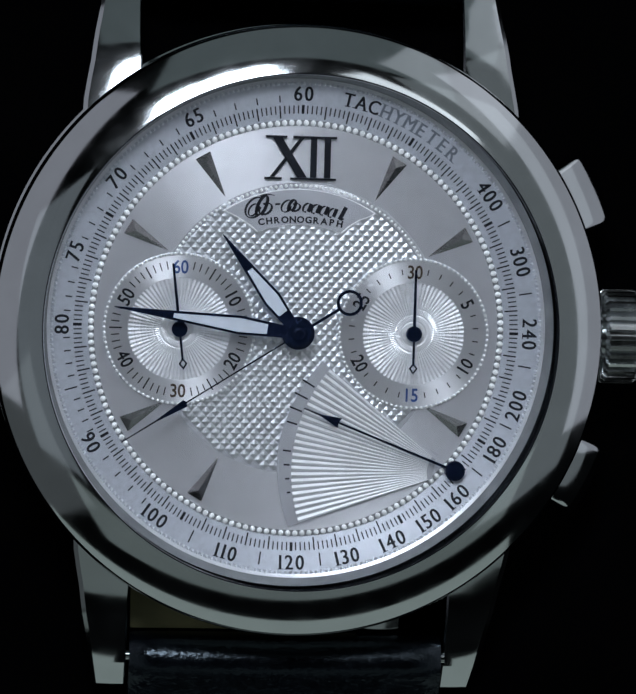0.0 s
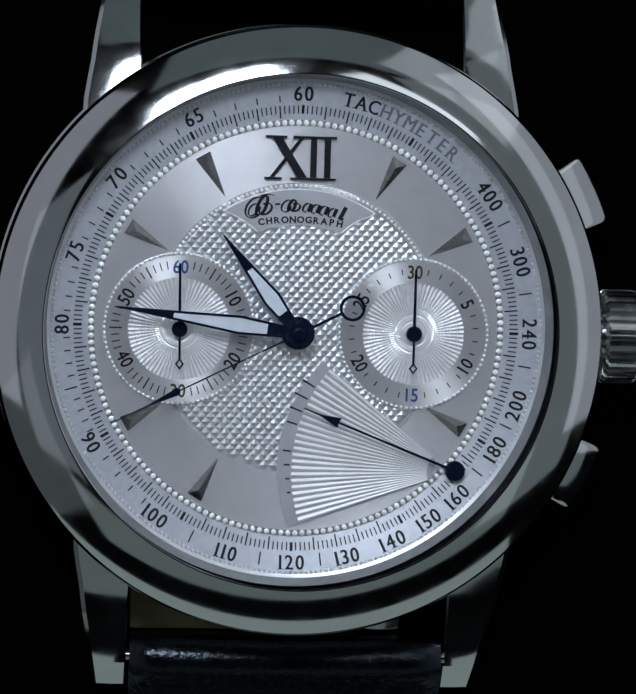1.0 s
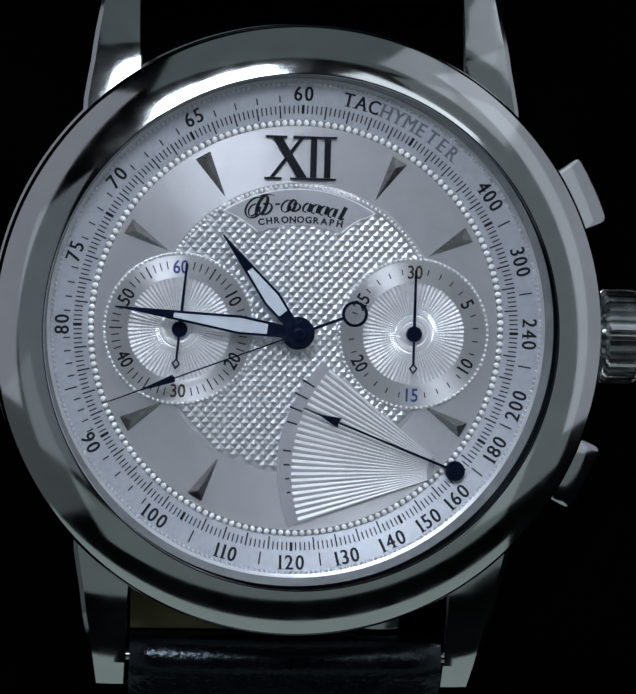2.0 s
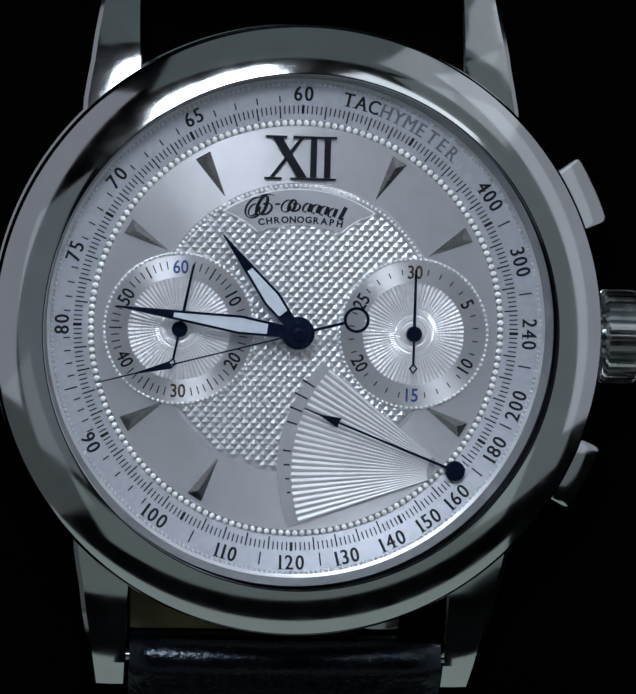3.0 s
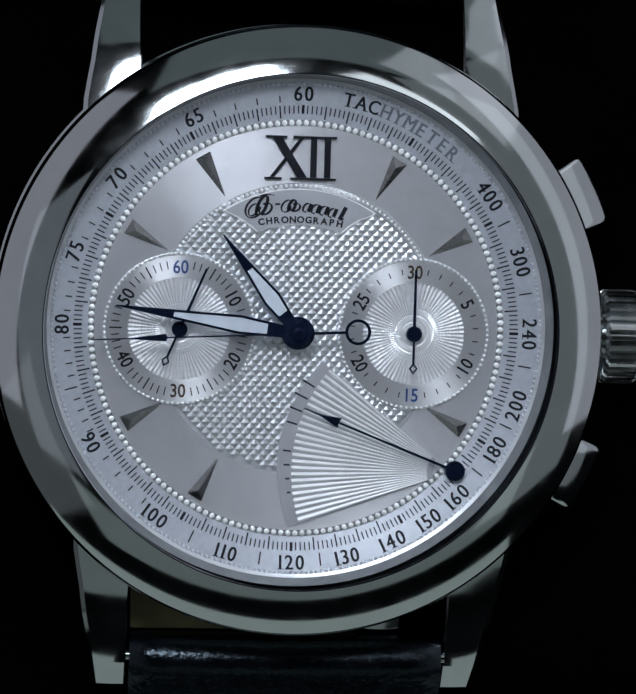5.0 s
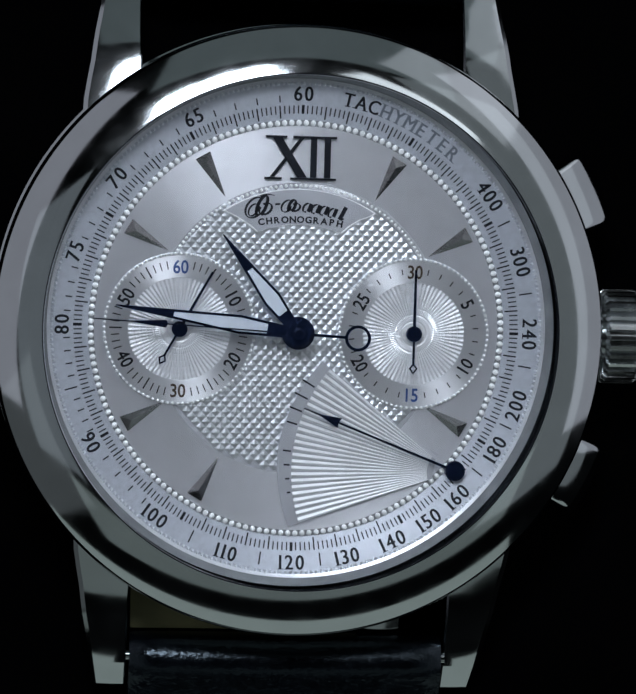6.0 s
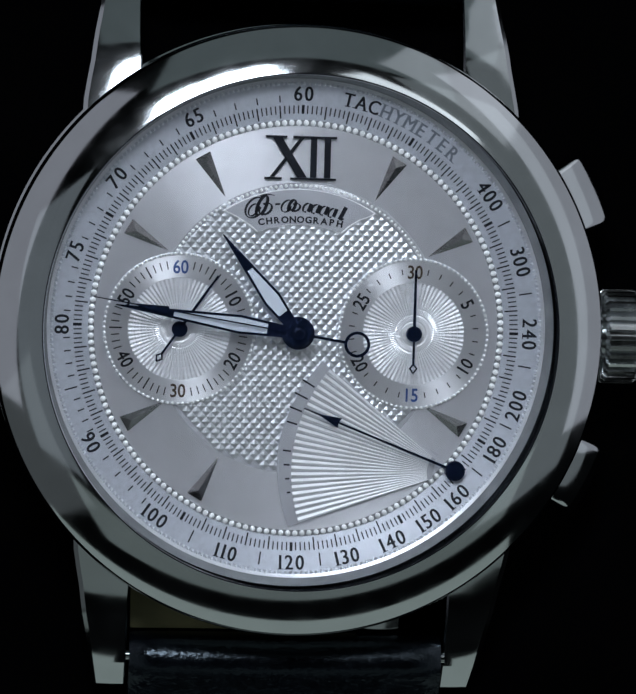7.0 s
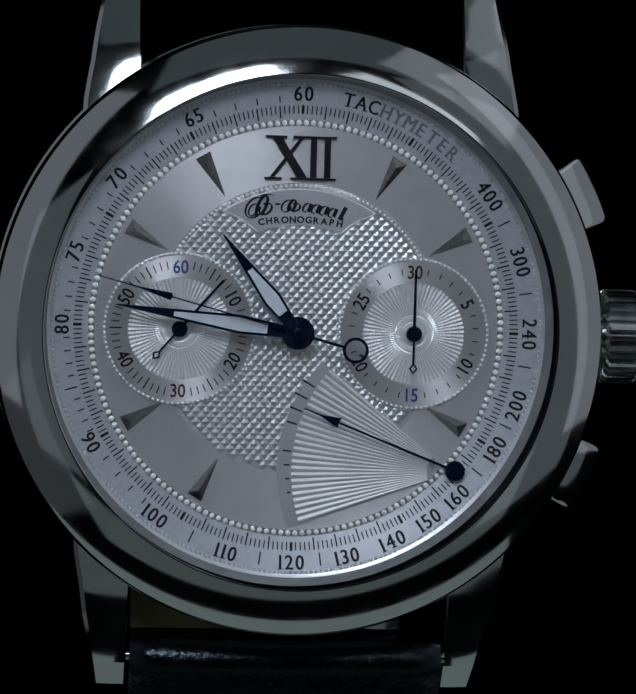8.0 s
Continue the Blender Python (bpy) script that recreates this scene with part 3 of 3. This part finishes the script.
build_subdial(LEFT, ("60", "10", "20", "30", "40", "50"), 60, "silver small seconds subdial with black numerals")
build_subdial(RIGHT, ("30", "5", "10", "15", "20", "25"), 30, "silver thirty minute counter subdial with black numerals")


def build_fan():
    """The fan-shaped reserve scale: ribs that spread from a corner, and a band with strokes."""
    a0, a1, r0, r1 = 250.5, 309.5, 1.7, 11.3
    at = (*FAN, BASE)
    arc = [clock(12.35 - 0.55 * abs(i / 24 - 0.45), a0 + (a1 - a0) * i / 24) for i in range(25)]
    plate = part("reserve_scale", slab([clock(1.4, a1), clock(1.4, a0)] + arc, 0.0, 0.2), SILVER_PLAQUE, watch, "silver fan-shaped power reserve scale", at)
    n = 25
    for i in range(n):
        a = (a0 + a1) / 2
        bm = bmesh.new()
        w = (a1 - a0) / n / 2 * 0.76
        v = [bm.verts.new(p) for p in ((*clock(r0, a - w), 0.2), (*clock(r1, a - w), 0.2), (*clock(r1, a + w), 0.2), (*clock(r0, a + w), 0.2),
                                       (*clock(r0, a - 0.12 * w), 0.22), (*clock(r1 - 0.02, a - 0.12 * w), 0.315))]
        for q in ((0, 1, 5, 4), (4, 5, 2, 3), (1, 2, 5), (0, 4, 3)):
            bm.faces.new([v[k] for k in q])
        if i == 0:
            rib = part("rib", bm, SILVER_RIB, plate, "", (0, 0, 0), 0, sharp=5)
            me = rib.data
        else:
            bm.free()
            rib = place("rib", me, plate)
        rib.matrix_basis = pose(0, 0, 0, 0, 0, -(a0 + (i + 0.5) * (a1 - a0) / n - a))
    for k, length in enumerate((0.3, 0.36, 0.5, 0.68, None, 0.9, 1.1, 1.2, 1.2)):
        if length:
            part("tick_mark", bar(-0.06, 0.06, 11.42, 11.42 + length * 0.85, 0.2, 0.22), INK, plate, "", (0, 0, 0), -(262.0 + k * 4.85))


build_fan()

# ---- pointers ----
AXIS = (0.0, -0.24)


def lance(r_tip, r_wide, half, r_root, z, lume):
    """A leaf-shaped pointer frame with a window, and its white filling."""
    def width(r):
        if r < r_wide:
            return half * (0.62 + 0.38 * (r - r_root) / (r_wide - r_root))
        return 0.04 + (half - 0.04) * (r_tip - r) / (r_tip - r_wide)
    rs = [r_root, r_wide, lume[1], r_tip]
    outline = [(-width(r), r) for r in rs] + [(width(r), r) for r in rs[::-1]]
    mid = lume[0], r_wide, lume[1]
    hole = [(-(width(r) - 0.17), r) for r in mid] + [(width(r) - 0.17, r) for r in mid[::-1]]
    hole = [(math.copysign(max(0.07, abs(x)), x), y) for x, y in hole]
    return outline, hole


def frame_plate(outline, hole, z0, z1):
    """A plate with a window, ridged slightly along the rim."""
    bm = bmesh.new()
    zs = (z0, z1)
    n = len(hole)
    # pair each corner of the window with the outline beside it
    ring = [outline[0], outline[1], outline[2], outline[5], outline[6], outline[7]]
    lo = [[bm.verts.new((x, y, z)) for x, y in ring] for z in zs]
    li = [[bm.verts.new((x, y, z)) for x, y in hole] for z in zs]
    for i in range(n):
        k = (i + 1) % n
        bm.faces.new((lo[1][i], lo[1][k], li[1][k], li[1][i]))
        bm.faces.new((lo[0][i], li[0][i], li[0][k], lo[0][k]))
        bm.faces.new((li[1][i], li[1][k], li[0][k], li[0][i]))
        if i != 2:
            bm.faces.new((lo[0][i], lo[0][k], lo[1][k], lo[1][i]))
    tip = [[bm.verts.new((x, y, z)) for x, y in (outline[3], outline[4])] for z in zs]
    for z, flip in ((1, 1), (0, -1)):
        bm.faces.new([lo[z][2], tip[z][0], tip[z][1], lo[z][3]][::flip])
    bm.faces.new((lo[0][2], tip[0][0], tip[1][0], lo[1][2]))
    bm.faces.new((tip[0][0], tip[0][1], tip[1][1], tip[1][0]))
    bm.faces.new((tip[0][1], lo[0][3], lo[1][3], tip[1][1]))
    return bm


def leaf_pointer(name, label, r_tip, r_wide, half, lume, z, hub):
    """A central pointer with its white filling and collar."""
    outline, hole = lance(r_tip, r_wide, half, 0.7, z, lume)
    ob = part(name, frame_plate(outline, hole, 0, 0.16), BLUED, watch, label, (*AXIS, BASE + z), sharp=20)
    part("lume", slab(hole, 0.03, 0.13), LUME, ob, "white luminous filling")
    part("collar", capped([(hub, -0.12), (hub, 0.15), (hub - 0.06, 0.2)], 48), BLUED, ob)
    return ob


hour_hand = leaf_pointer("hour_hand", "blued steel hour pointer with white filling", 8.65, 3.0, 0.66, (1.75, 5.6), 1.05, 1.15)
minute_hand = leaf_pointer("minute_hand", "blued steel minute pointer with white filling", 12.85, 4.15, 0.66, (2.2, 8.8), 1.35, 1.05)


def sweep_pointer():
    bm = bmesh.new()
    slab([(-0.05, 0.3), (0.05, 0.3), (0.05, 9.3), (-0.05, 9.3)], 0, 0.08, bm)
    ob = part("sweep_second_hand", bm, BLUED, watch, "thin blued chronograph seconds pointer with ring counterweight", (*AXIS, BASE + 1.72))
    part("arrow_tip", slab([(-0.06, 9.15), (-0.27, 9.25), (-0.05, 11.6), (-0.035, 14.45), (0.035, 14.45), (0.05, 11.6), (0.27, 9.25), (0.06, 9.15)], -0.004, 0.085), BLUED, ob)
    part("tail", bar(-0.1, 0.1, -3.3, -0.3, 0.0, 0.09), BLUED, ob)
    bm = annulus(0.70, 0.91, -0.01, 0.1, 48)
    bm.transform(Matrix.Translation((0, -4.14, 0)))
    part("counterweight_ring", bm, BLUED, ob, "blued open ring counterweight")
    part("boss", capped([(0.92, -0.15), (0.92, 0.06), (0.80, 0.18), (0.58, 0.18), (0.52, 0.08), (0.46, 0.08), (0.42, 0.3), (0.28, 0.36), (0.18, 0.22)], 48), BLUED, ob, "stepped blued centre boss")
    return ob


sweep_hand = sweep_pointer()


def small_pointer(name, label, centre, tip, z=0.55):
    ob = part(name, slab([(-0.11, 0.3), (0.11, 0.3), (0.075, tip), (-0.075, tip)], 0, 0.07), BLUED, watch, label, (*centre, BASE + z))
    part("boss", capped([(0.55, -0.3), (0.55, 0.08), (0.47, 0.14), (0.2, 0.15)], 40), BLUED, ob)
    part("tail", bar(-0.08, 0.08, -2.1, -0.3, 0, 0.07), BLUED, ob)
    bm = bmesh.new()
    outer = [(0, -2.02), (0.31, -2.42), (0, -2.85), (-0.31, -2.42)]
    inner = [(0, -2.2), (0.17, -2.42), (0, -2.66), (-0.17, -2.42)]
    vs = [[bm.verts.new((x, y, h)) for x, y in ring] for ring in (outer, inner) for h in (0.0, 0.08)]
    for i in range(4):
        k = (i + 1) % 4
        bm.faces.new((vs[1][i], vs[1][k], vs[3][k], vs[3][i]))
        bm.faces.new((vs[0][i], vs[2][i], vs[2][k], vs[0][k]))
        bm.faces.new((vs[0][i], vs[0][k], vs[1][k], vs[1][i]))
        bm.faces.new((vs[2][i], vs[3][i], vs[3][k], vs[2][k]))
    part("diamond_tail", bm, BLUED, ob, "open diamond tail")
    return ob


small_second_hand = small_pointer("small_second_hand", "blued small seconds needle with diamond tail", LEFT, 4.6)
counter_hand = small_pointer("minute_counter_hand", "blued minute counter needle with diamond tail", RIGHT, 4.5)
counter_hand.matrix_basis = pose(RIGHT[0] * MM, RIGHT[1] * MM, (BASE + 0.55) * MM, 0, 0, 0)


def reserve_pointer():
    ob = part("reserve_hand", slab([(-0.1, 0.4), (0.1, 0.4), (0.07, 9.4), (-0.07, 9.4)], 0, 0.08), BLUED, watch, "blued power reserve needle with arrow head",
              (*PIVOT, BASE + 0.6), 68.6)
    part("arrow_head", slab([(-0.05, 8.95), (-0.36, 8.85), (-0.32, 9.15), (-0.06, 10.3), (-0.04, 11.6), (0.04, 11.6), (0.06, 10.3), (0.32, 9.15), (0.36, 8.85), (0.05, 8.95)], -0.004, 0.084), BLUED, ob)
    part("boss", capped([(0.7, -0.55), (0.7, 0.1), (0.6, 0.2), (0.3, 0.22)], 48), BLUED, ob)
    return ob


reserve_pointer()

# ---- crystal ----
crystal = part("crystal", capped([(17.93, 2.1), (17.93, 2.28), (17.89, 2.31), (16.0, 2.33), (8.0, 2.36), (0.5, 2.37)], 192), GLASS, watch, "clear flat watch crystal", (*CASE_AT, BASE), sharp=20)
crystal.visible_shadow = False


# ---- what moves ----
def motions():
    def turn(ob, centre, z, start, rate):
        rows = []
        for k in range(9):
            rows.append((float(k), pose(centre[0] * MM, centre[1] * MM, (BASE + z) * MM, 0, 0, -(start + rate * k))))
        walk(ob, rows)

    turn(sweep_hand, AXIS, 1.72, 237.35, 5.96)
    turn(small_second_hand, LEFT, 0.55, -6.9, 5.95)
    turn(minute_hand, AXIS, 1.35, 277.1, 0.1)
    turn(hour_hand, AXIS, 1.05, 321.3, 0.0083)


motions()
